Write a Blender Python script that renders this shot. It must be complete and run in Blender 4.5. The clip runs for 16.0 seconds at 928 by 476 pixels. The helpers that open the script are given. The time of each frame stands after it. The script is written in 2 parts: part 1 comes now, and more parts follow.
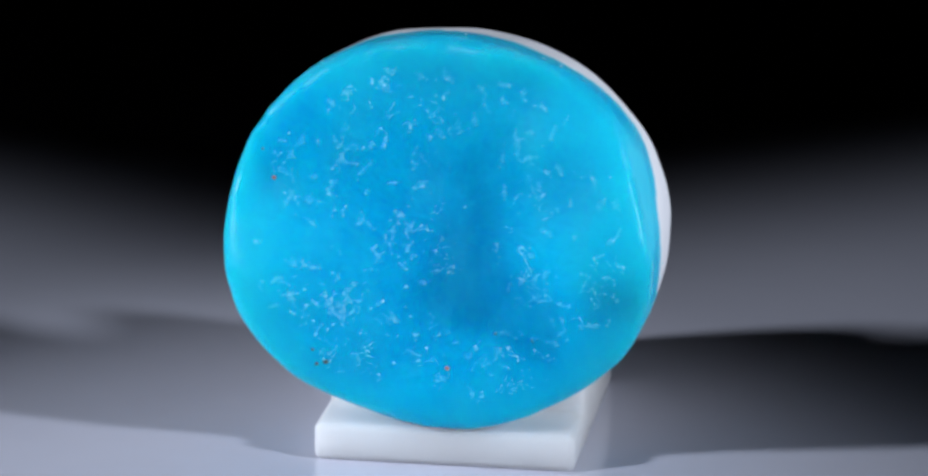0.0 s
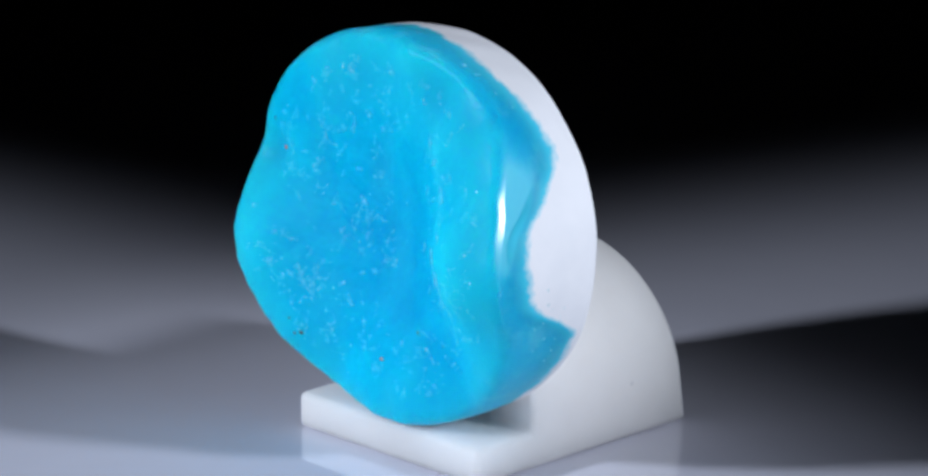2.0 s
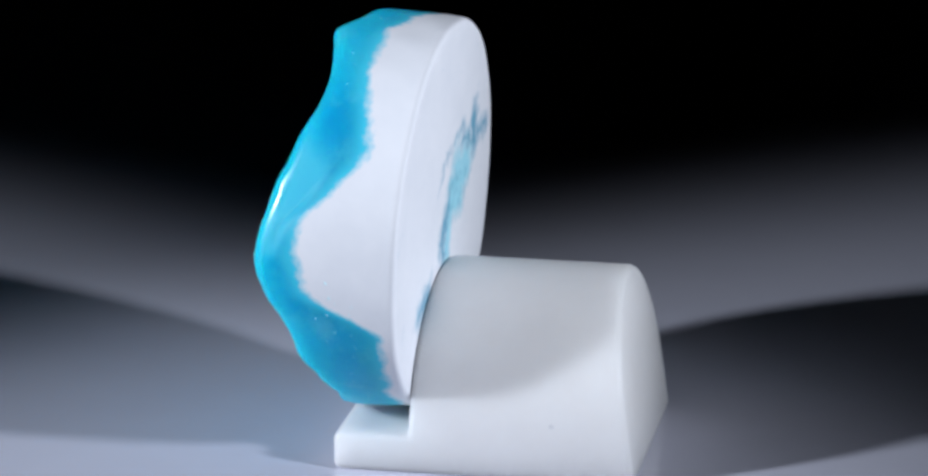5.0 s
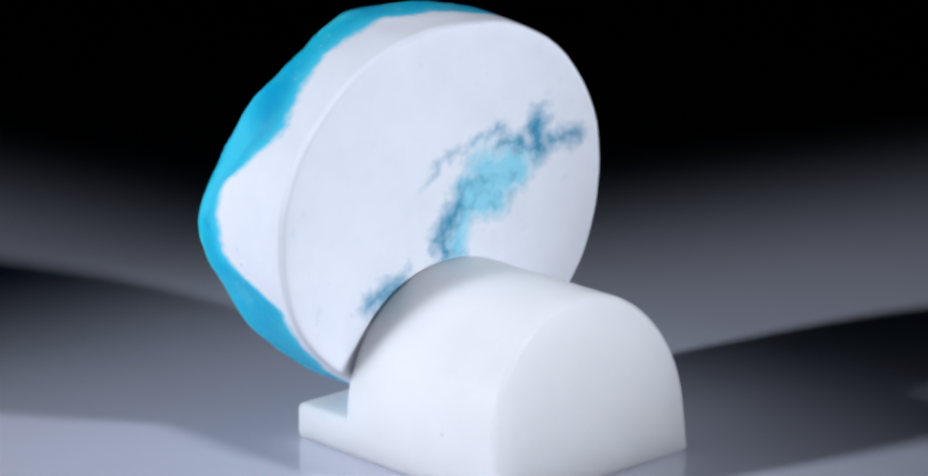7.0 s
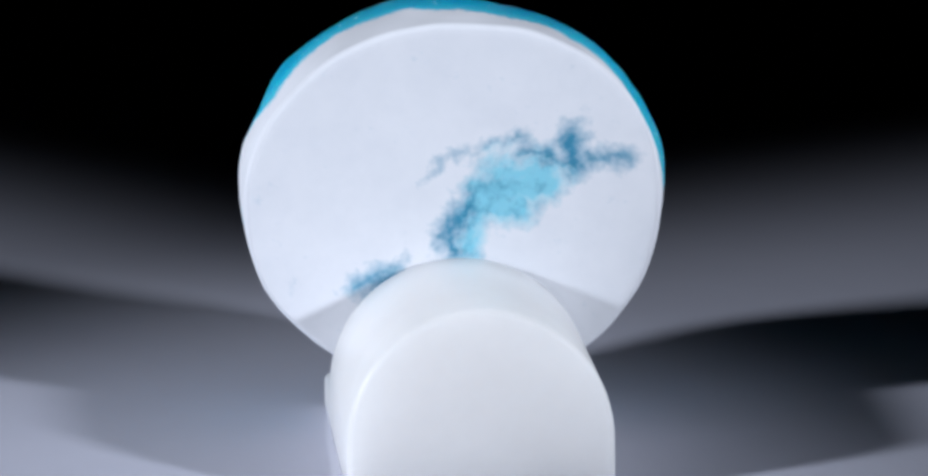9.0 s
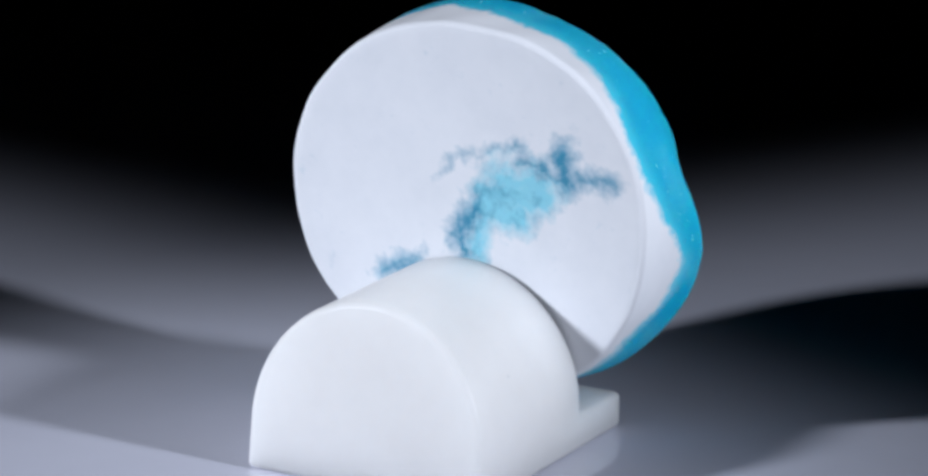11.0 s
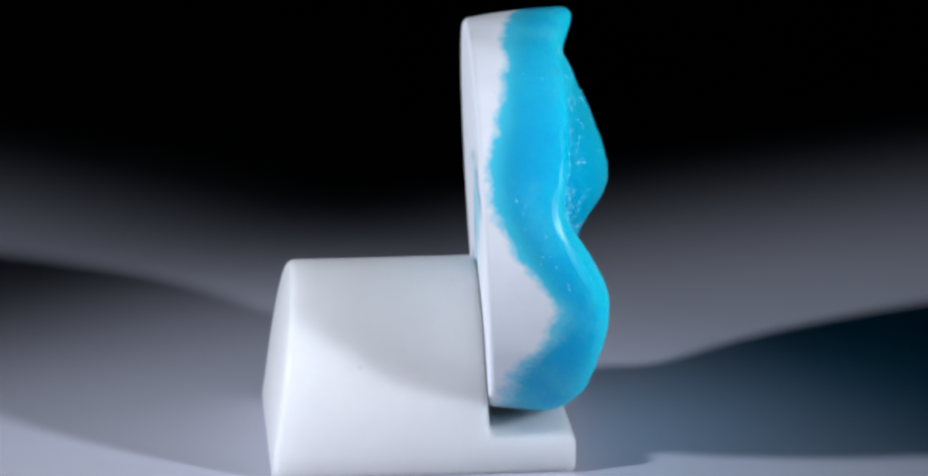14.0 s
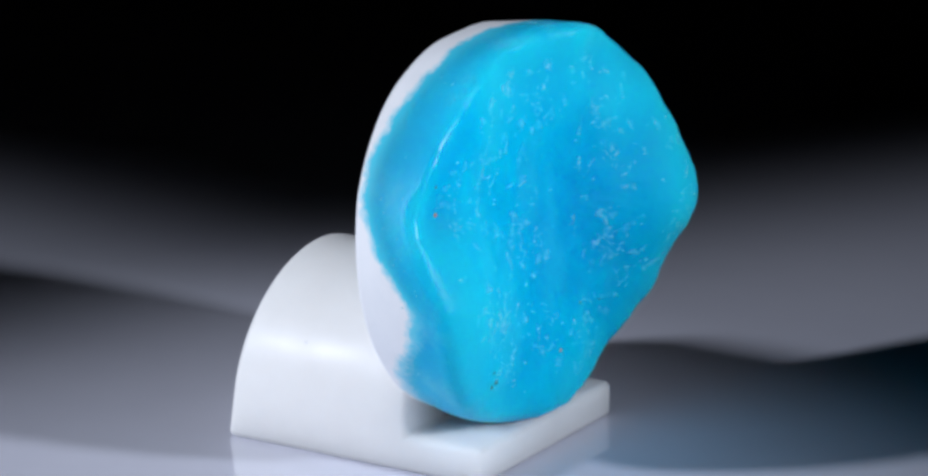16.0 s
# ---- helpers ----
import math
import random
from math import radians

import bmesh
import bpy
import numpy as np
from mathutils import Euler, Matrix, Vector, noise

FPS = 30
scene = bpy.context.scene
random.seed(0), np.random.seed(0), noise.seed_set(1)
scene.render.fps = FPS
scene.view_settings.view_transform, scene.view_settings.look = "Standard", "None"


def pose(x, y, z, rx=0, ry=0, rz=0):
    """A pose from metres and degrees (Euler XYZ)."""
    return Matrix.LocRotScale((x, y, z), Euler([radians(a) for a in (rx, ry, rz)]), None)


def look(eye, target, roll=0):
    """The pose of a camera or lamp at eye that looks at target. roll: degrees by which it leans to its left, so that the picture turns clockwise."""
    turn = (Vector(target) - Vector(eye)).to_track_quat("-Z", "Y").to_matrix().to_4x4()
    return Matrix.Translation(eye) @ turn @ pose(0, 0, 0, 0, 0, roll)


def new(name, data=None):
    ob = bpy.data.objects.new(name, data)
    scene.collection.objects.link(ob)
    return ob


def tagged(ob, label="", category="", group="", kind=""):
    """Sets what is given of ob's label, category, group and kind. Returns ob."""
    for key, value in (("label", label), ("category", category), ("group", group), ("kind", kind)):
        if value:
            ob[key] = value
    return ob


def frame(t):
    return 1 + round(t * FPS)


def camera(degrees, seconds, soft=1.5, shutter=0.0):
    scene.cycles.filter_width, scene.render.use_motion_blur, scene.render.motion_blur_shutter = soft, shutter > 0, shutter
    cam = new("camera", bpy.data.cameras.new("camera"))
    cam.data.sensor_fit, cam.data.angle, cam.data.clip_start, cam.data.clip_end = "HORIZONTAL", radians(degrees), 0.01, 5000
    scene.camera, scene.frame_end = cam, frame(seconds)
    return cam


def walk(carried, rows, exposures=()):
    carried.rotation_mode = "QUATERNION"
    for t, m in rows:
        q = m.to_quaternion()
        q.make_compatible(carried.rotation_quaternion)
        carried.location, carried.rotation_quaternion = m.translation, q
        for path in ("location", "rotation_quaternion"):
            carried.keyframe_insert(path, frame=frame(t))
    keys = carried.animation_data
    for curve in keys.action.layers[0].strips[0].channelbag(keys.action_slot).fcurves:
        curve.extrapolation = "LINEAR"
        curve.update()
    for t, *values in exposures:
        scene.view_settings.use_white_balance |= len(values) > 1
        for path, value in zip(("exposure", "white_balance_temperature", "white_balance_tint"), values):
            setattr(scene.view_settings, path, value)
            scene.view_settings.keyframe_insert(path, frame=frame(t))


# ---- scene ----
from math import cos, sin, pi, hypot, atan2, exp, degrees

MM = 0.001
# ---- camera: stands still on its tripod, a long macro lens looking down at the turntable ----
cam = camera(13.91, 16.0, soft=3.0)
EYE = Vector((0, -280 * MM, 95.86 * MM))
STILL = Matrix.Translation(EYE) @ pose(0, 0, 0, 90 - 15.96, 0, -0.06)
walk(cam, [(0.0, STILL), (16.0, STILL)])

# ---- light: a dark room and two small studio lamps at either side ----
world = bpy.data.worlds.new("world")
scene.world = world
world.use_nodes = True
world.node_tree.nodes["Background"].inputs["Color"].default_value = (0.55, 0.6, 0.75, 1)
world.node_tree.nodes["Background"].inputs["Strength"].default_value = 0.004
scene.view_settings.exposure = 0.0


def spot(name, eye, target, watts, degrees, blend, radius, colour):
    data = bpy.data.lights.new(name, "SPOT")
    data.energy, data.spot_size, data.spot_blend, data.shadow_soft_size = watts, radians(degrees), blend, radius
    data.color = colour
    ob = new(name, data)
    ob.matrix_world = look(eye, target)
    return ob


spot("studio_lamp_left", (-0.259, -0.107, 0.125), (0.001, -0.006, 0.012), 3.55, 23.3, 1.0, 0.014, (0.86, 0.92, 1.04))
spot("studio_lamp_right", (0.240, -0.144, 0.125), (-0.002, -0.010, 0.030), 3.65, 18.6, 1.0, 0.014, (0.86, 0.92, 1.04))


# ---- materials ----
class Net:
    """A small helper round a node tree."""

    def __init__(self, name):
        self.mat = bpy.data.materials.new(name)
        self.mat.use_nodes = True
        self.tree = self.mat.node_tree
        self.bsdf = self.tree.nodes["Principled BSDF"]

    def node(self, kind, links=()):
        n = self.tree.nodes.new(kind)
        for name, value in dict(links).items():
            self.put(n.inputs[name], value)
        return n

    def put(self, socket, value):
        if isinstance(value, bpy.types.NodeSocket):
            self.tree.links.new(value, socket)
        else:
            socket.default_value = value

    def set(self, name, value):
        self.put(self.bsdf.inputs[name], value)

    def coords(self):
        return self.node("ShaderNodeTexCoord").outputs["Object"]

    def noise(self, scale, detail=4, rough=0.55, vector=None):
        n = self.node("ShaderNodeTexNoise", {"Scale": scale, "Detail": detail, "Roughness": rough})
        self.put(n.inputs["Vector"], vector if vector is not None else self.coords())
        return n.outputs["Fac"]

    def ramp(self, value, a, b, lo=0.0, hi=1.0):
        n = self.node("ShaderNodeMapRange", {"Value": value, "From Min": a, "From Max": b, "To Min": lo, "To Max": hi})
        return n.outputs["Result"]

    def maths(self, op, a, b=0.0):
        n = self.node("ShaderNodeMath")
        n.operation = op
        self.put(n.inputs[0], a)
        self.put(n.inputs[1], b)
        return n.outputs[0]

    def mix(self, fac, a, b):
        n = self.node("ShaderNodeMix")
        n.data_type = "RGBA"
        self.put(n.inputs["Factor"], fac)
        for socket, value in ((n.inputs[6], a), (n.inputs[7], b)):
            self.put(socket, (*value, 1) if isinstance(value, tuple) else value)
        return n.outputs[2]

    def bump(self, height, strength, distance):
        n = self.node("ShaderNodeBump", {"Strength": strength, "Distance": distance, "Height": height})
        self.set("Normal", n.outputs["Normal"])

    def attribute(self, name):
        n = self.node("ShaderNodeAttribute")
        n.attribute_name = name
        return n.outputs["Fac"]


def stone_material(name, depths, scale):
    m = Net(name)
    xyz = m.coords()
    fine = m.noise(1400, 5, 0.65, xyz)
    mid = m.noise(420, 4, 0.6, xyz)
    # ragged border between the gem and the white rock
    edge = m.maths("ADD", m.attribute("gem"), m.maths("MULTIPLY", m.maths("SUBTRACT", fine, 0.5), m.ramp(m.attribute("back"), 0, 1, 0.5, 0.7)))
    edge = m.maths("ADD", edge, m.maths("MULTIPLY", m.maths("SUBTRACT", mid, 0.5), m.ramp(m.attribute("back"), 0, 1, 1.15, 0.6)))
    gem = m.ramp(edge, 0.30, 0.70)
    gem = m.mix(m.attribute("back"), gem, m.ramp(edge, 0.12, 1.0, 0.0, 0.95))
    axes = m.node("ShaderNodeSeparateXYZ", {"Vector": xyz}).outputs
    frost = m.maths("MULTIPLY", m.ramp(axes["Z"], 0.016, 0.009), m.ramp(axes["X"], 0.002, -0.004))
    speckle = m.maths("ADD", edge, m.ramp(m.noise(2600, 4, 0.7, xyz), 0.3, 0.7, -0.35, 0.35))
    gem = m.mix(m.maths("MULTIPLY", frost, m.attribute("rim")), gem, m.ramp(speckle, 0.35, 1.35))
    # the gem: deep azure to greenish turquoise
    cloud = m.noise(130, 4, 0.55, xyz)
    tone = m.maths("ADD", m.attribute("tone"), m.ramp(cloud, 0.3, 0.7, -0.10, 0.10))
    blue = m.mix(m.ramp(tone, -0.7, -0.1), (0.004, 0.17, 0.33), (0.0, 0.37, 0.685))
    blue = m.mix(m.ramp(tone, 0.0, 0.5), blue, (0.0, 0.47, 0.745))
    blue = m.mix(m.ramp(tone, 0.5, 1.0), blue, (0.012, 0.52, 0.73))
    white = m.mix(m.ramp(m.noise(300, 5, 0.6, xyz), 0.35, 0.7), (0.825, 0.84, 0.88), (0.78, 0.80, 0.845))
    # rim coloured darker, standing in for light lost inside the translucent body
    blue = m.mix(m.attribute("rim"), blue, m.mix(m.ramp(cloud, 0.38, 0.62), (0.002, 0.28, 0.56), (0.028, 0.40, 0.67)))
    milk = m.ramp(m.noise(210, 5, 0.65, m.node("ShaderNodeMapping", {"Vector": xyz, "Scale": (1.0, 1.0, 0.45)}).outputs["Vector"]), 0.50, 0.74, 0.0, 0.15)
    blue = m.mix(milk, blue, (0.06, 0.64, 0.79))
    patches = m.maths("MULTIPLY", m.ramp(m.noise(330, 6, 0.7, xyz), 0.5, 0.66, 0.0, 0.6), m.attribute("rim"))
    blue = m.mix(patches, blue, (0.14, 0.56, 0.72))
    blue = m.mix(m.maths("MULTIPLY", m.attribute("thin"), 0.9), blue, (0.06, 0.60, 0.79))   # paler where the gem thins out over the rock, and on the flat face
    veil = m.ramp(m.noise(520, 6, 0.7, xyz), 0.36, 0.64, -0.55, 0.3)
    stain = m.mix(m.ramp(m.maths("ADD", m.attribute("cloud"), veil), 0.0, 1.0), (0.045, 0.30, 0.46), (0.30, 0.68, 0.79))
    blue = m.mix(m.attribute("back"), blue, stain)
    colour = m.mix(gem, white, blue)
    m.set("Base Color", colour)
    m.set("Roughness", m.maths("SUBTRACT", m.maths("ADD", m.ramp(gem, 0, 1, 0.5, 0.42), m.maths("MULTIPLY", m.attribute("druse"), 0.18)), m.maths("MULTIPLY", m.attribute("crest"), 0.27)))
    m.set("Specular IOR Level", m.maths("ADD", m.ramp(m.attribute("druse"), 0, 1, 0.09, 0.05), m.maths("MULTIPLY", m.attribute("crest"), 0.18)))
    m.set("Subsurface Weight", m.maths("MULTIPLY", m.ramp(gem, 0.25, 1, 0.0, 0.97), m.ramp(m.attribute("thin"), 0.2, 0.9, 1.0, 0.1)))
    m.set("Subsurface Anisotropy", 0.5)
    m.set("Subsurface Radius", depths)
    m.set("Subsurface Scale", scale)
    relief = m.maths("ADD", m.maths("MULTIPLY", fine, 0.5), m.maths("MULTIPLY", mid, 0.6))
    relief = m.maths("MULTIPLY", relief, m.ramp(m.attribute("rim"), 0, 1, 1.0, 0.7))
    m.bump(relief, 0.10, 0.0002)
    return m.mat


def stand_material():
    m = Net("white_moulded_plastic")
    xyz = m.coords()
    m.set("Base Color", m.mix(m.ramp(m.noise(160, 5, 0.6, xyz), 0.3, 0.7), (0.85, 0.845, 0.84), (0.81, 0.80, 0.795)))
    m.set("Roughness", m.ramp(m.noise(500, 4, 0.6, xyz), 0.3, 0.7, 0.28, 0.37))
    m.set("Specular IOR Level", 0.12)
    m.set("Subsurface Weight", 0.9)
    m.set("Subsurface Radius", (1.0, 0.97, 0.95))
    m.set("Subsurface Scale", 0.0075)
    # faint tool marks running round the arch
    marks = m.noise(1.0, 3, 0.6, m.node("ShaderNodeMapping", {"Vector": xyz, "Scale": (250, 5200, 250)}).outputs["Vector"])
    m.bump(m.maths("ADD", marks, m.maths("MULTIPLY", m.noise(2600, 4, 0.6, xyz), 0.3)), 0.10, 0.00005)
    return m.mat


def table_material():
    m = Net("glossy_white_acrylic")
    xyz = m.coords()
    m.set("Base Color", m.mix(m.ramp(m.noise(35, 4, 0.6, xyz), 0.3, 0.7), (0.69, 0.70, 0.81), (0.64, 0.65, 0.76)))
    m.set("Roughness", m.ramp(m.noise(90, 5, 0.6, xyz), 0.3, 0.7, 0.03, 0.06))
    m.set("Specular IOR Level", 0.8)
    return m.mat


def cloth_material():
    m = Net("black_cloth")
    m.set("Base Color", m.mix(m.noise(300, 4, 0.6), (0.03, 0.032, 0.036), (0.05, 0.052, 0.058)))
    m.set("Roughness", 0.95)
    m.bump(m.noise(900, 3, 0.6), 0.3, 0.001)
    return m.mat


def grain_material(name, a, b, rough, shine=0.4):
    m = Net(name)
    m.set("Base Color", m.mix(m.noise(2500, 4, 0.6), a, b))
    m.set("Roughness", rough)
    m.set("Specular IOR Level", shine)
    return m.mat


ROCK_STONE, GEM_STONE = stone_material("stained_white_rock", (1.0, 1.0, 1.0), 0.0006), stone_material("translucent_blue_gem", (0.3, 1.0, 0.72), 0.010)
STAND, TABLE, CLOTH = stand_material(), table_material(), cloth_material()
FLECK = grain_material("white_quartz", (0.22, 0.83, 0.94), (0.72, 0.97, 1.0), 0.3, 0.6)
GRAIN = grain_material("dark_grain", (0.03, 0.07, 0.08), (0.10, 0.16, 0.17), 0.6)
BLEMISH = grain_material("grey_blemish", (0.68, 0.68, 0.69), (0.78, 0.78, 0.79), 0.5)
RUST = grain_material("rusty_grain", (0.30, 0.10, 0.06), (0.45, 0.22, 0.14), 0.6)


# ---- building helpers ----
def mesh_object(name, verts, faces, material, parent=None, smooth=True):
    me = bpy.data.meshes.new(name)
    me.from_pydata(verts, [], faces)
    me.update()
    bm = bmesh.new()
    bm.from_mesh(me)
    bmesh.ops.recalc_face_normals(bm, faces=bm.faces)
    bm.to_mesh(me)
    bm.free()
    if smooth:
        me.polygons.foreach_set("use_smooth", [True] * len(me.polygons))
    me.materials.append(material)
    ob = new(name, me)
    if parent:
        ob.parent = parent
    return ob


def box(name, lo, hi, material, bevel=0.0, parent=None):
    bm = bmesh.new()
    bmesh.ops.create_cube(bm, size=1)
    size = Vector(hi) - Vector(lo)
    for v in bm.verts:
        v.co = Vector(lo) + Vector((size[i] * (v.co[i] + 0.5) for i in range(3)))
    if bevel:
        bmesh.ops.bevel(bm, geom=bm.edges[:], offset=bevel, segments=3, profile=0.5, affect="EDGES")
    me = bpy.data.meshes.new(name)
    bm.to_mesh(me)
    bm.free()
    me.materials.append(material)
    ob = new(name, me)
    if parent:
        ob.parent = parent
    return ob


# ---- setting: a white acrylic table in a room hung with black cloth ----
table = tagged(box("tabletop", (-0.6, -0.5, -0.02), (0.6, 0.45, 0.0), TABLE, 0.002),
               "glossy white acrylic tabletop under the display stand", "table", kind="structure")
for name, lo, hi in (("wall_north", (-1.5, 1.0, -0.75), (1.5, 1.05, 1.6)), ("wall_south", (-1.5, -1.45, -0.75), (1.5, -1.4, 1.6)),
                     ("wall_west", (-1.55, -1.45, -0.75), (-1.5, 1.05, 1.6)), ("wall_east", (1.5, -1.45, -0.75), (1.55, 1.05, 1.6)),
                     ("ceiling", (-1.55, -1.45, 1.6), (1.55, 1.05, 1.65)), ("floor", (-1.55, -1.45, -0.8), (1.55, 1.05, -0.75))):
    tagged(box(name, lo, hi, CLOTH), "black cloth closing the dark studio", "backdrop", kind="structure")


# ---- the stone: a slice of white rock, flat behind, with a blue gem crust in front ----
# stone space in mm: u to its right, v up, w out of its front; it leans 2.8 degrees back on the stand
SEAT = Matrix.Translation(Vector((0.34, -1.05, 19.15)) * MM) @ pose(0, 0, 0, 0, 0, -2.3) @ pose(0, 0, 0, -2.76, 0, 0)
MID = -1.1
OUTLINE = ((9, 16.2), (21, 16.0), (39, 15.5), (60, 15.0), (78, 14.6), (90, 14.5), (104, 14.7), (122, 15.4), (143, 16.0), (162, 16.2),
           (178, 16.2), (194, 16.2), (209, 16.2), (229, 16.0), (250, 15.2), (270, 15.1), (290, 15.2), (309, 15.4), (325, 16.0), (339, 16.2), (353, 16.2))
# how far the rim leans out towards the front
FLARE = ((0, 0.1), (45, 0.3), (90, 0.2), (112, -0.15), (138, -0.25), (162, 0.4), (190, 0.9), (220, 0.6), (270, 0.2), (320, 0.1))
# how far the white rock reaches from the back towards the front, round the rim
ROCK = ((0, 7.5), (8, 7.4), (18, 5.0), (28, 3.0), (37, 3.2), (55, 4.3), (70, 4.3), (90, 3.1), (112, 2.7), (134, 1.9), (155, 0.7), (164, 0.7),
        (176, 2.0), (186, 4.0), (192, 5.2), (201, 4.2), (208, 2.4), (217, 1.2), (240, 0.8), (270, 0.9), (300, 1.2), (325, 1.3), (334, 1.0), (340, 0.7), (343.5, 3.0), (349, 6.5))
BULGES = ((14.2, -1.8, 4.7, 5.1), (-12.5, -7, 5.5, 2.65), (7, 11, 5.0, 1.9), (-6, 11, 5.0, 1.0), (1, -14, 5, 1.1), (-13.5, -3.0, 2.5, 0.4),
          (9.5, -1.5, 3.0, 1.3), (-8.5, 1.5, 3.0, -0.2), (-14, -4.5, 2.5, 0.9), (-14.0, 1.7, 1.4, -0.7), (-12.5, 7, 2.5, 0.4), (13.2, 5.8, 2.5, 0.7), (11.3, -9.0, 2.0, 0.6), (13.8, -6.3, 1.6, -0.35), (2, -10.5, 3.0, 0.7), (-14.2, 1.6, 1.3, -0.15), (11.0, 8.2, 2.0, 0.35), (-6, -13.2, 1.6, -0.5), (13.5, -10.0, 2.0, 0.5), (4, 12.5, 2.8, 1.0), (12.5, 4.5, 2.5, 0.7), (-11, 8, 3, 0.5), (5.5, 9.8, 1.7, -0.9), (3.5, 13.2, 1.3, 0.35), (-3, 10.2, 1.6, -0.3), (7.5, 6.0, 2.2, 1.0), (9.5, 10.2, 2.2, -0.5), (-2, 13.2, 1.5, 0.5), (12.5, -3.9, 1.8, 0.3))
# back stain: thin capsules (u1, v1, u2, v2, radius)
STAIN = ((-9.0, 4.2, -9.0, 1.8, 1.05), (-10.1, 2.7, -13.3, 2.5, 0.65), (-6.0, 3.1, -8.2, 2.5, 0.55), (-4.2, 4.05, -5.5, 4.1, 0.4), (-2.4, 3.5, -4.2, 4.05, 0.3),
         (0.3, 2.9, -1.5, 3.1, 0.1), (2.3, 1.1, 0.3, 2.9, -0.05), (0.6, -3.4, -1.6, -0.5, 1.05), (0.1, -4.6, 0.6, -3.6, 0.8), (7.7, -7.6, 4.8, -6.4, 0.75),
         (5.9, -5.9, 3.8, -5.4, -0.05), (-9.0, 1.0, -8.2, -0.2, 0.1), (-5.5, 3.2, -8.4, 1.9, 0.7), (-7.0, 2.6, -9.0, 2.0, 0.9))
CORE = ((-2.3, -0.1, -6.8, 0.5, 1.6), (-1.9, -1.3, -5.1, -1.3, 1.35), (-0.9, -4.8, -1.9, -1.2, 1.0), (-3.2, 1.4, -7.2, 1.5, 1.15), (-6.5, -0.4, -7.8, 0.8, 0.8), (-2.0, 2.0, -4.0, 2.8, 0.4), (-3.6, 2.3, -6.8, 2.3, 0.6))
INCLUSIONS = ((-13.3, 2.2, 0.30), (-13.9, 1.6, 0.22), (-8.9, -11.4, 0.35), (-9.6, -11.6, 0.25), (0.4, -11.4, 0.25), (4.0, -8.6, 0.18), (-9.8, -10.4, 0.2), (6.8, -9.0, 0.15), (-14, 4.5, 0.2))


def around(table, degrees):
    """A value read from a table round the circle, eased between its rows."""
    rows = [(table[-1][0] - 360, table[-1][1]), *table, (table[0][0] + 360, table[0][1])]
    d = degrees % 360
    d = d - 360 if d > rows[-1][0] else d
    for (a, p), (b, q) in zip(rows, rows[1:]):
        if a <= d <= b:
            f = (d - a) / (b - a)
            f = f * f * (3 - 2 * f) * 0.5 + f * 0.5
            return p + (q - p) * f
    return rows[-1][1]


def soft_around(table, degrees, width=7):
    return sum(around(table, degrees + k * width / 3) for k in (-3, -2, -1, 0, 1, 2, 3)) / 7


def capsule(u, v, a):
    x, y, dx, dy = u - a[0], v - a[1], a[2] - a[0], a[3] - a[1]
    f = max(0.0, min(1.0, (x * dx + y * dy) / (dx * dx + dy * dy)))
    return a[4] - hypot(x - f * dx, y - f * dy)


def front_height(u, v):
    h = 5.53
    for a, b, s, k in BULGES:
        h += k * exp(-((u - a) ** 2 + (v - b) ** 2) / (2 * s * s))
    h += 0.28 * noise.noise((u * 0.33, v * 0.33, 3.1)) + 0.05 * noise.noise((u * 1.1, v * 1.1, 7.7))
    return h


def crust_lumps(u, v):
    return 0.04 * noise.noise((u * 0.9, v * 0.9, 4.0)) + 0.04 * abs(noise.noise((u * 1.5, v * 1.5, 9.0))) + 0.03 * noise.noise((u * 2.2, v * 2.2, 1.0)) + 0.012 * noise.noise((u * 4, v * 4, 5.0))


def crust_point(u, v, out=0.0):
    return SEAT @ (Vector((u, -front_height(u, v) - crust_lumps(u, v) - out, v)) * MM)


def rim_point(a, w, out=0.0):
    c, s = cos(radians(a)), sin(radians(a))
    small, flare = soft_around(OUTLINE, a, 10), soft_around(FLARE, a, 20)
    top = front_height((small + flare - 0.7) * c, MID + (small + flare - 0.7) * s) - 0.7
    w = min(w, top - 0.7)
    f = (w - 0.62) / (top - 0.62)
    r = small - 0.12 + 0.22 * sin(pi * min(1, f * 1.2) / 2) + flare * f + out
    r += 0.10 * noise.noise((c * 5, s * 5, w * 0.35)) + 0.12 * noise.noise((c * 2.4, s * 2.4, w * 0.15))
    return SEAT @ (Vector((r * c, -w, MID + r * s)) * MM)


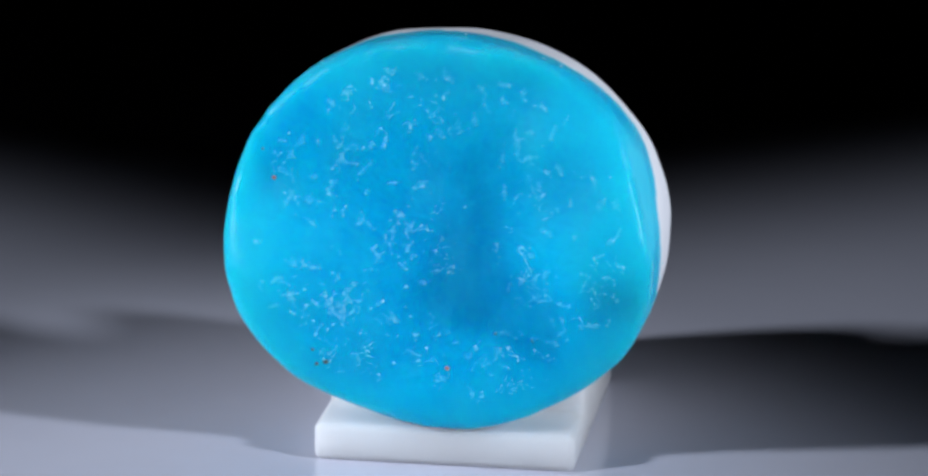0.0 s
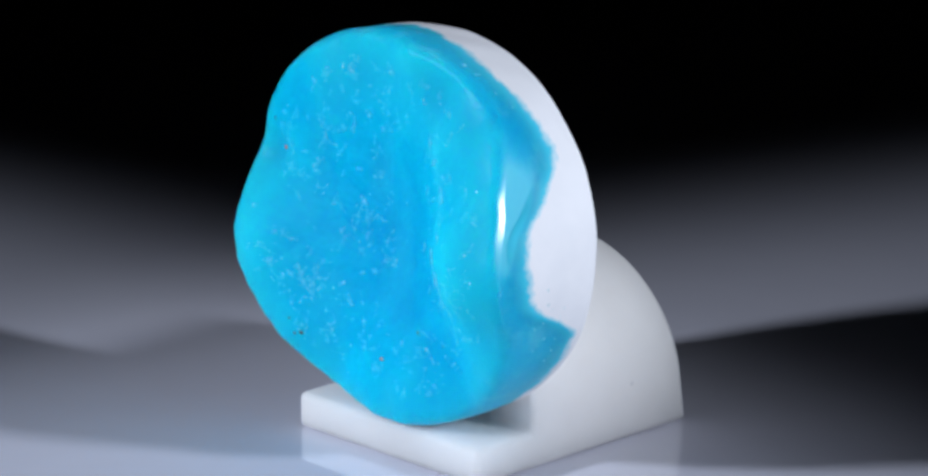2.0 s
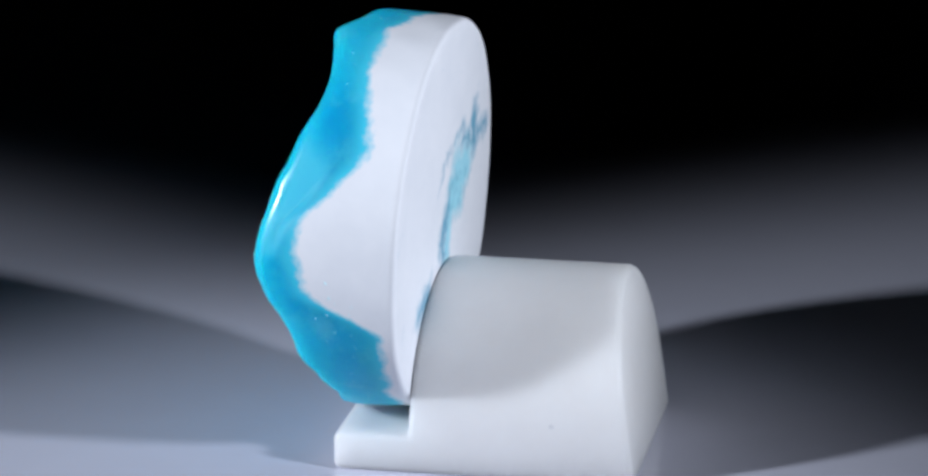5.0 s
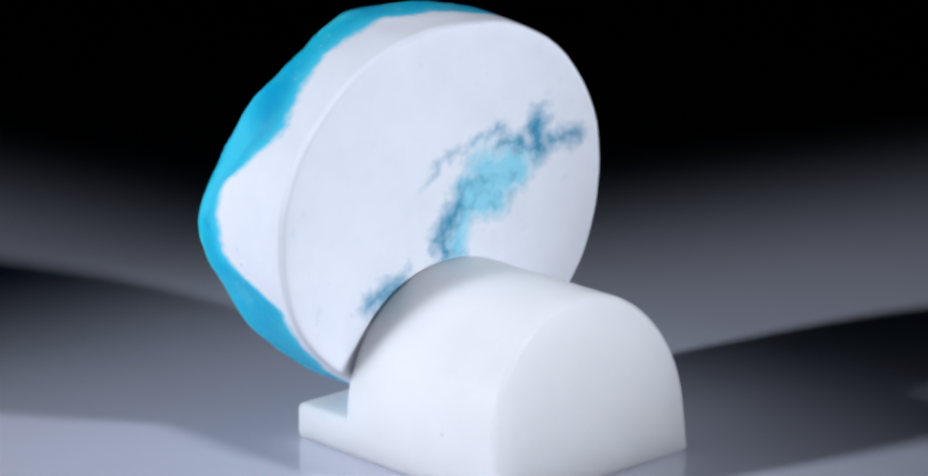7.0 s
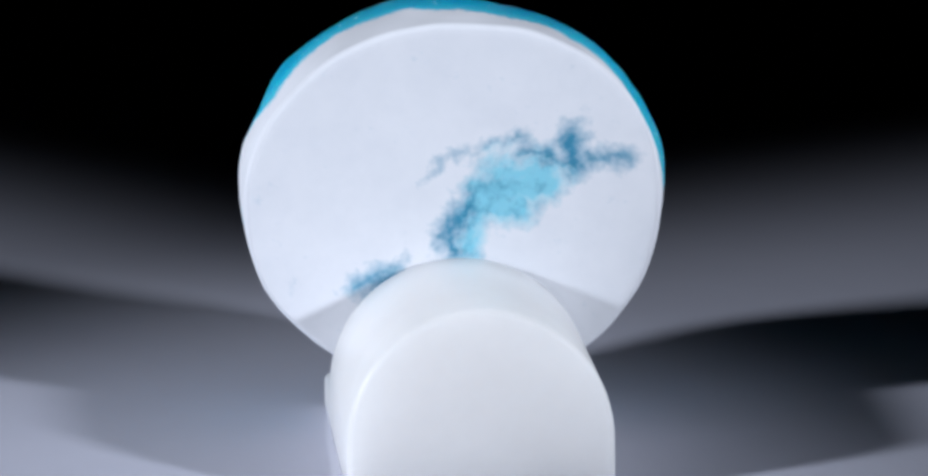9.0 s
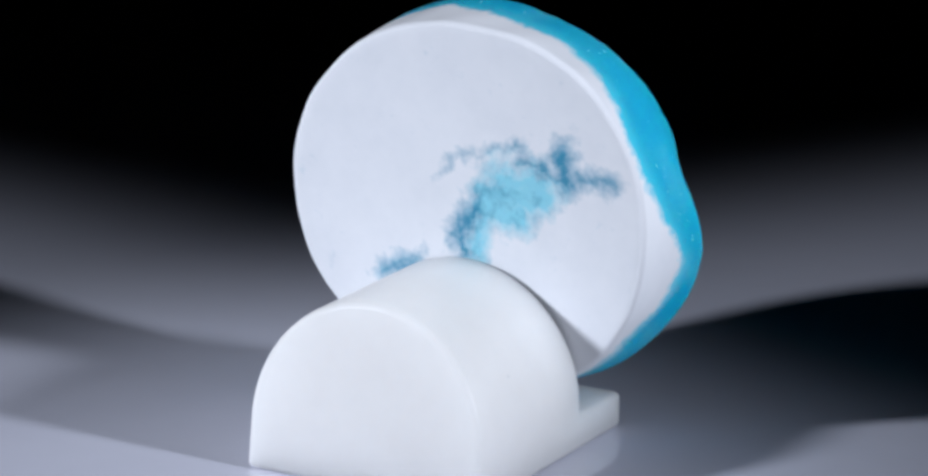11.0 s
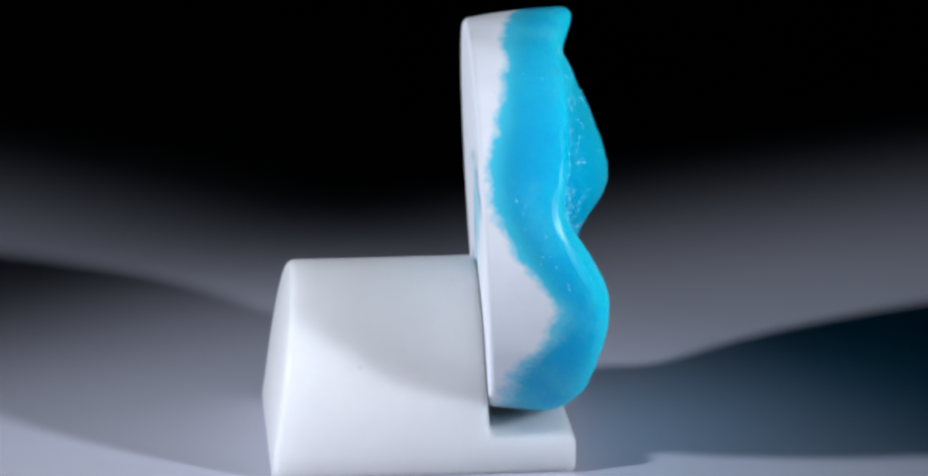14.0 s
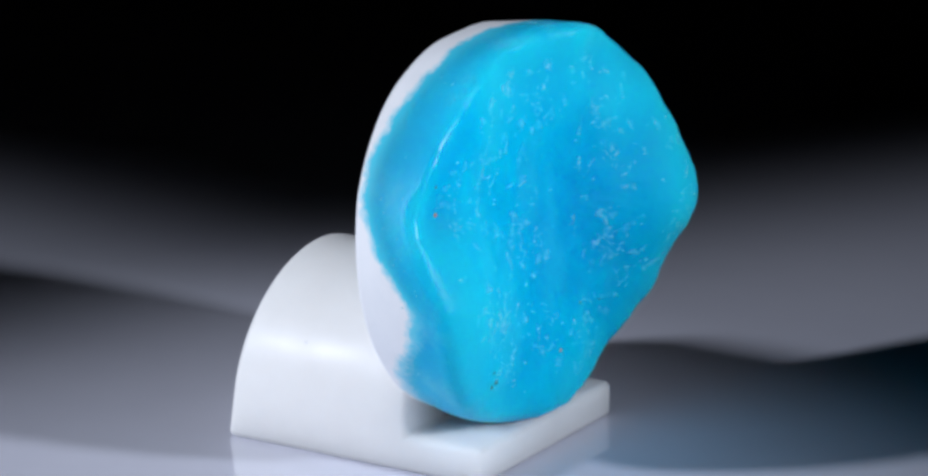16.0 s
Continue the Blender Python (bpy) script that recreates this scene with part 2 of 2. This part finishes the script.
def crust_details(stone):
    """White crystal flecks scattered in clusters over the crust, and a few dark grains."""
    rng = random.Random(5)
    verts, faces = [], []
    clusters = 0
    while clusters < 480:
        r, a = 14.7 * rng.random() ** 0.5, rng.uniform(0, 2 * pi)
        u0, v0 = r * cos(a), MID + r * sin(a)
        if noise.noise((u0 * 0.22, v0 * 0.22, 9.0)) + 0.35 * noise.noise((u0 * 0.7, v0 * 0.7, 2.0)) < rng.uniform(-0.5, 0.30):
            continue
        clusters += 1
        spread, slant = rng.choice((0.14, 0.2, 0.3)), rng.uniform(0, pi)
        for k in range(rng.choice((1, 2, 4, 6, 10, 14, 18))):
            g, q = rng.gauss(0, spread * 1.6), rng.gauss(0, spread * 0.7)
            u, v = u0 + g * cos(slant) - q * sin(slant), v0 + g * sin(slant) + q * cos(slant)
            if hypot(u, v - MID) > soft_around(OUTLINE, degrees(atan2(v - MID, u)), 10) - 1.9:
                continue
            size = rng.choice((0.012, 0.016, 0.021, 0.027, 0.038)) * (1.5 if k == 0 else 1)
            along, turn = rng.uniform(1.0, 3.2), rng.uniform(0, pi)
            n = len(verts)
            for q in range(4):
                b = turn + q * pi / 2
                s = size * (along if q % 2 == 0 else 0.8) * rng.uniform(0.6, 1.2)
                verts.append(crust_point(u + s * cos(b), v + s * sin(b), rng.uniform(0.01, 0.04)))
            verts += [crust_point(u, v, 0.04 + size * 0.2), crust_point(u, v, -0.15)]
            for q in range(4):
                faces += [(n + q, n + (q + 1) % 4, n + 4), (n + (q + 1) % 4, n + q, n + 5)]
    for a0, spread, w0, count in ((182, 7, 5.0, 14), (172, 5, 3.2, 10), (345, 5, 5.0, 10), (60, 16, 5.2, 12), (330, 12, 3.6, 10), (222, 12, 4.0, 10), (130, 18, 4.4, 10)):   # and a few on the rim
        for _ in range(count):
            a, w, size = rng.gauss(a0, spread), rng.gauss(w0, 0.6), rng.choice((0.02, 0.03, 0.045, 0.06))
            along, turn, n = rng.uniform(1.0, 3.0), rng.uniform(-0.6, 0.6), len(verts)
            for q in range(4):
                b, d = turn + q * pi / 2, size * (along if q % 2 == 0 else 0.8)
                verts.append(rim_point(a + degrees(d * cos(b) / 16), w + d * sin(b), 0.0))
            verts += [rim_point(a, w, 0.04 + size * 0.3), rim_point(a, w, -0.2)]
            for q in range(4):
                faces += [(n + q, n + (q + 1) % 4, n + 4), (n + (q + 1) % 4, n + q, n + 5)]
    tagged(mesh_object("crystal_druse", verts, faces, FLECK, stone, False), "tiny white crystal flecks", kind="stuff")
    for i, (u, v, size) in enumerate(INCLUSIONS):
        bm = bmesh.new()
        bmesh.ops.create_icosphere(bm, subdivisions=2, radius=1)
        for p in bm.verts:
            p.co *= 1 + 0.45 * noise.noise(p.co * 1.7 + Vector((i, 0, 0)))
            p.co = SEAT @ ((Vector((u, -front_height(u, v) + size * 0.05, v)) + Vector((p.co.x * size * 0.7, p.co.y * size * 0.3, p.co.z * size * 0.6))) * MM)
        me = bpy.data.meshes.new("inclusion")
        bm.to_mesh(me)
        bm.free()
        me.materials.append(GRAIN if i not in (0, 4) else RUST)
        new("inclusion", me).parent = stone


def shell(name, parent):
    """One of the slice's two halves, closed all round: the white rock, or the gem crust that has grown on it."""
    is_rock = name == "rock_slab"
    turns, verts, faces = 420, [], []
    layers = {"gem": [], "tone": [], "druse": [], "cloud": [], "back": [], "rim": [], "crest": [], "thin": []}
    columns, lip = [], set()
    for k in range(turns):
        a = 360.0 * k / turns
        c, s = cos(radians(a)), sin(radians(a))
        small, rock = soft_around(OUTLINE, a, 10), soft_around(ROCK, a, 3)
        flare = soft_around(FLARE, a, 20)
        big = small + flare + 0.2 * exp(-((a - 37) / 2.5) ** 2)
        gloss = exp(-((((a + 180 - 15) % 360) - 180) / 7) ** 2) + 0.6 * exp(-((a - 151) / 7) ** 2) + 0.5 * exp(-((a - 172) / 6) ** 2)   # worn, shiny stretches
        edge_round = 0.7 - 0.1 * gloss + 0.4 * exp(-((a - 235) / 45) ** 2) + 0.2 * noise.noise((c * 2.2, s * 2.2, 0.4))
        rim_top = front_height((big - edge_round) * c, MID + (big - edge_round) * s) - edge_round
        seam = max(0.68, min(rim_top - 0.3, rock))                         # where rock and gem meet on the rim

        def rim_row(w):
            f = (w - 0.62) / (rim_top - 0.62)
            return "rim", small - 0.12 + 0.22 * sin(pi * min(1, f * 1.2) / 2) + flare * f, w

        edge = rim_row(seam)[1]
        inside = []                                                        # hidden joint face, from the middle outwards
        for i in range(1, 26):
            f = i / 26
            inside.append(("joint", edge * f, 1.9 + (seam - 1.9) * max(0.0, (f - 0.55) / 0.45) ** 2 + (0.0 if is_rock else 0.015)))
        rows = []
        if is_rock:
            for i in range(1, 91):                                         # flat back, from the middle outwards
                rows.append(("back", (small - 0.9) * i / 91, 0.0))
            for r, w in ((0.62, 0.0), (0.48, 0.03), (0.35, 0.09), (0.24, 0.19), (0.17, 0.33), (0.13, 0.47), (0.12, 0.62)):   # ground-off back edge
                rows.append(("rim", small - r, w))
            rows += [rim_row(0.62 + (seam - 0.62) * i / 14) for i in range(1, 14)] + [rim_row(seam)]
            rows += inside[::-1]
        else:
            rows += inside
            rows += [rim_row(seam + (rim_top - seam) * i / 26) for i in range(0, 27)]
            for i in range(1, 11):                                         # rounded shoulder
                b = radians(90 * i / 10)
                r = big - edge_round + edge_round * cos(b)
                rows.append(("shoulder", r, rim_top + edge_round * sin(b) + (front_height(r * c, MID + r * s) - rim_top - edge_round) * (i / 10)))
            for i in range(1, 76):                                         # crust
                r = (big - edge_round) * (1 - i / 76)
                rows.append(("front", r, front_height(r * c, MID + r * s)))
            for _ in range(14):                                            # worn smooth along the edge
                worn = [(rows[i][0], *((rows[i - 1][q] + 2 * rows[i][q] + rows[i + 1][q]) / 4 for q in (1, 2))) for i in range(49, 72)]
                rows[49:72] = worn
        column = []
        for where, r, w in rows:
            u, v = r * c, MID + r * s
            if where == "front":
                w += min(1.0, (big - edge_round - r) / 2.0) * crust_lumps(u, v)
            elif where == "shoulder":
                w += 0.10 * noise.noise((u * 0.8, v * 0.8, 2.0)) + 0.05 * noise.noise((u * 1.5, v * 1.5, 3.0)) * (1 - min(1.0, gloss))
                r += 0.10 * noise.noise((u * 0.7, v * 0.7, 6.0))
            elif where == "rim":
                r += 0.10 * noise.noise((c * 5, s * 5, w * 0.35)) + 0.12 * noise.noise((c * 2.4, s * 2.4, w * 0.15))
            u, v = r * c, MID + r * s
            flat = 0.0
            if not is_rock and where != "joint":                           # a flat broken face on the rim
                over = 0.924 * u + 0.326 * v + 0.201 * w - 16.55
                over = (0.5 * (over + hypot(over, 0.3)) - 0.02) * min(1.0, max(0.0, (w - rock - 0.2) / 1.5))
                if over > 0 and a < 90 or over > 0 and a > 300:
                    flat = min(0.85, over / 0.3)
                    u, v, w = u - 0.924 * over, v - 0.326 * over, w - 0.201 * over
            column.append(len(verts))
            if where == "rim" and w == seam:
                lip.add(len(verts))
            verts.append(SEAT @ (Vector((u, -w, v)) * MM))
            d, pale_part = w - rock, 0.0
            if where == "back":
                x = u + 0.55 * noise.noise((u * 0.9, v * 0.9, 1.0)) + 0.30 * noise.noise((u * 2.6, v * 2.6, 4.0))
                y = v + 0.55 * noise.noise((u * 0.9, v * 0.9, 8.0)) + 0.30 * noise.noise((u * 2.6, v * 2.6, 6.0))
                dark, pale = max(capsule(x, y, q) for q in STAIN), max(capsule(x, y, q) for q in CORE)
                d = max(dark, pale)
                pale_part = max(0.0, min(1.0, 0.6 + 0.42 * (pale - max(dark, -0.8))))
            body = max(0.0, min(1.8, 0.5 + 0.55 * d))
            near = hypot(u - 1.0, v + 3.5)
            t = 0.12 + 0.62 * min(1.0, (near / 15.0) ** 1.6) + 0.25 * max(0.0, (w - 5.5) / 6)
            for x, y, size in ((-12.6, 5.6, 2.0), (-10.4, 8.2, 1.5)):            # shade on the upper left lobe, put into the tone
                t -= 0.5 * exp(-((u - x) ** 2 + (v - y) ** 2) / (2 * size * size))
            side = {"rim": 1.0, "shoulder": max(0.0, min(1.0, (r - big + edge_round) / edge_round))}.get(where, 0.0)
            for key, value in (("gem", {"front": 1.8, "joint": 0.0 if is_rock else 1.8}.get(where, body)), ("cloud", pale_part),
                               ("tone", {"back": 0.05, "rim": 0.68 + 0.22 * c}.get(where, t)),
                               ("druse", min(1.0, max(0.0, (big - edge_round * 0.8 - r) / 1.5)) if where == "front" else 0.0),
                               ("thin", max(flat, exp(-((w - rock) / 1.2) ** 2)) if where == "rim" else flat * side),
                               ("back", 1.0 if where == "back" else 0.0), ("crest", gloss if where == "shoulder" else 0.0), ("rim", side ** 1.5 * (0.62 + 0.1 * c))):
                layers[key].append(value)
        columns.append(column)
    for k in range(turns):
        p, q = columns[k], columns[(k + 1) % turns]
        for i in range(len(p) - 1):
            faces.append((p[i], q[i], q[i + 1], p[i + 1]))
    first, last = len(verts), len(verts) + 1
    ends = (0.0, 1.9) if is_rock else (1.915, front_height(0, MID) + crust_lumps(0, MID))
    verts += [SEAT @ (Vector((0, -w, MID)) * MM) for w in ends]
    for values in layers.values():
        values += [values[columns[0][0]], values[columns[0][-1]]]
    for k in range(turns):
        faces.append((first, columns[(k + 1) % turns][0], columns[k][0]))
        faces.append((last, columns[k][-1], columns[(k + 1) % turns][-1]))
    ob = mesh_object(name, verts, faces, ROCK_STONE if is_rock else GEM_STONE, parent)
    ob.data.set_sharp_from_angle(angle=radians(55))
    for e in ob.data.edges:                                                # the lip where rim and joint face meet
        if e.vertices[0] in lip and e.vertices[1] in lip:
            e.use_edge_sharp = True
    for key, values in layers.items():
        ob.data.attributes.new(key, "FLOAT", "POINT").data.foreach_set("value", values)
    return ob


def gemstone():
    whole = tagged(new("gemstone"), "round translucent turquoise gemstone slice with flat white rock back", "gemstone")
    tagged(shell("rock_slab", whole), "white rock with a blue stain")
    crust = tagged(shell("gem_crust", whole), "translucent turquoise crust")
    crust_details(crust)
    return whole


# ---- the stand: an arched block with a low ledge before it ----
def arch_profile(grow=0.0, steps=48):
    """The block's outline across, in mm: upright sides and a round top."""
    r, spring = 10.0 + grow, 4.0
    pts = [(-r, 0.0)]
    pts += [(-r * cos(pi * i / steps), spring + r * sin(pi * i / steps)) for i in range(steps + 1)]
    return pts + [(r, 0.0)]


def display_stand():
    """One moulded piece: a low ledge in front, then the arched block, whose back slopes 2 mm inwards at the top."""
    base, top = arch_profile(), 2.9
    def rest(x, z):
        """The face that carries the stone: turned 2.4 degrees and leaning 2.8 degrees back."""
        return -1.77 - 0.042 * x + 0.048 * max(0.0, z - top)

    rings = [[(x, -7.9, min(z, top)) for x, z in base], [(x, rest(x, 0.0), min(z, top)) for x, z in base]]
    rings.append([(x, rest(x, z), z) for x, z in base])
    rings.append([(x, 15.1 - 2.0 * z / 14.0, z) for x, z in base])
    bm, n = bmesh.new(), len(base)
    grid = [[bm.verts.new(Vector(p) * MM) for p in ring] for ring in rings]
    for a, b in zip(grid, grid[1:]):
        for i in range(n):
            j = (i + 1) % n
            bm.faces.new((a[i], a[j], b[j], b[i]))
    bm.faces.new(grid[0])
    bm.faces.new(grid[-1])
    bmesh.ops.remove_doubles(bm, verts=bm.verts[:], dist=0.01 * MM)
    bmesh.ops.dissolve_limit(bm, angle_limit=radians(0.5), verts=bm.verts[:], edges=bm.edges[:])
    bmesh.ops.recalc_face_normals(bm, faces=bm.faces[:])
    sharp = [e for e in bm.edges if len(e.link_faces) == 2 and e.calc_face_angle() > radians(40)]
    bmesh.ops.bevel(bm, geom=sharp, offset=0.55 * MM, segments=5, profile=0.5, affect="EDGES", clamp_overlap=True)
    me = bpy.data.meshes.new("display_stand")
    bm.to_mesh(me)
    bm.free()
    me.polygons.foreach_set("use_smooth", [True] * len(me.polygons))
    me.set_sharp_from_angle(angle=radians(40))
    me.materials.append(STAND)
    stand = tagged(new("display_stand", me), "small white moulded plastic stand, arched block with a low ledge", "stand")
    # little grey blemishes in the surface: place, outward direction, size
    for i, (place, out, size) in enumerate((((9.98, 8.8, 4.4), (1, 0, 0.04), 0.24), ((-8.95, 8.3, 8.45), (-0.9, 0, 0.44), 0.17), ((-3.3, 1.0, 13.44), (-0.33, 0, 0.94), 0.14), ((-2.7, 1.4, 13.63), (-0.27, 0, 0.96), 0.09))):
        bm = bmesh.new()
        bmesh.ops.create_icosphere(bm, subdivisions=2, radius=1)
        turn = Vector(out).to_track_quat("Z", "Y").to_matrix()
        for p in bm.verts:
            k = 1 + 0.4 * noise.noise(p.co * 1.3 + Vector((0, i * 3, 0)))
            p.co = (Vector(place) + turn @ Vector((p.co.x * size * k, p.co.y * size * 0.8 * k, p.co.z * 0.02))) * MM
        spot_mesh = bpy.data.meshes.new("blemish")
        bm.to_mesh(spot_mesh)
        bm.free()
        spot_mesh.materials.append(BLEMISH)
        tagged(new("blemish", spot_mesh), "small grey blemish").parent = stand
    return stand


stand = display_stand()
stone = gemstone()


# ---- the turntable carries stone and stand round, clockwise from above ----
def motions():
    rows = [(t, pose(0, 0, 0, 0, 0, -9.39 - 18.255 * t)) for t in range(0, 17)]
    walk(stone, rows)
    walk(stand, rows)


motions()
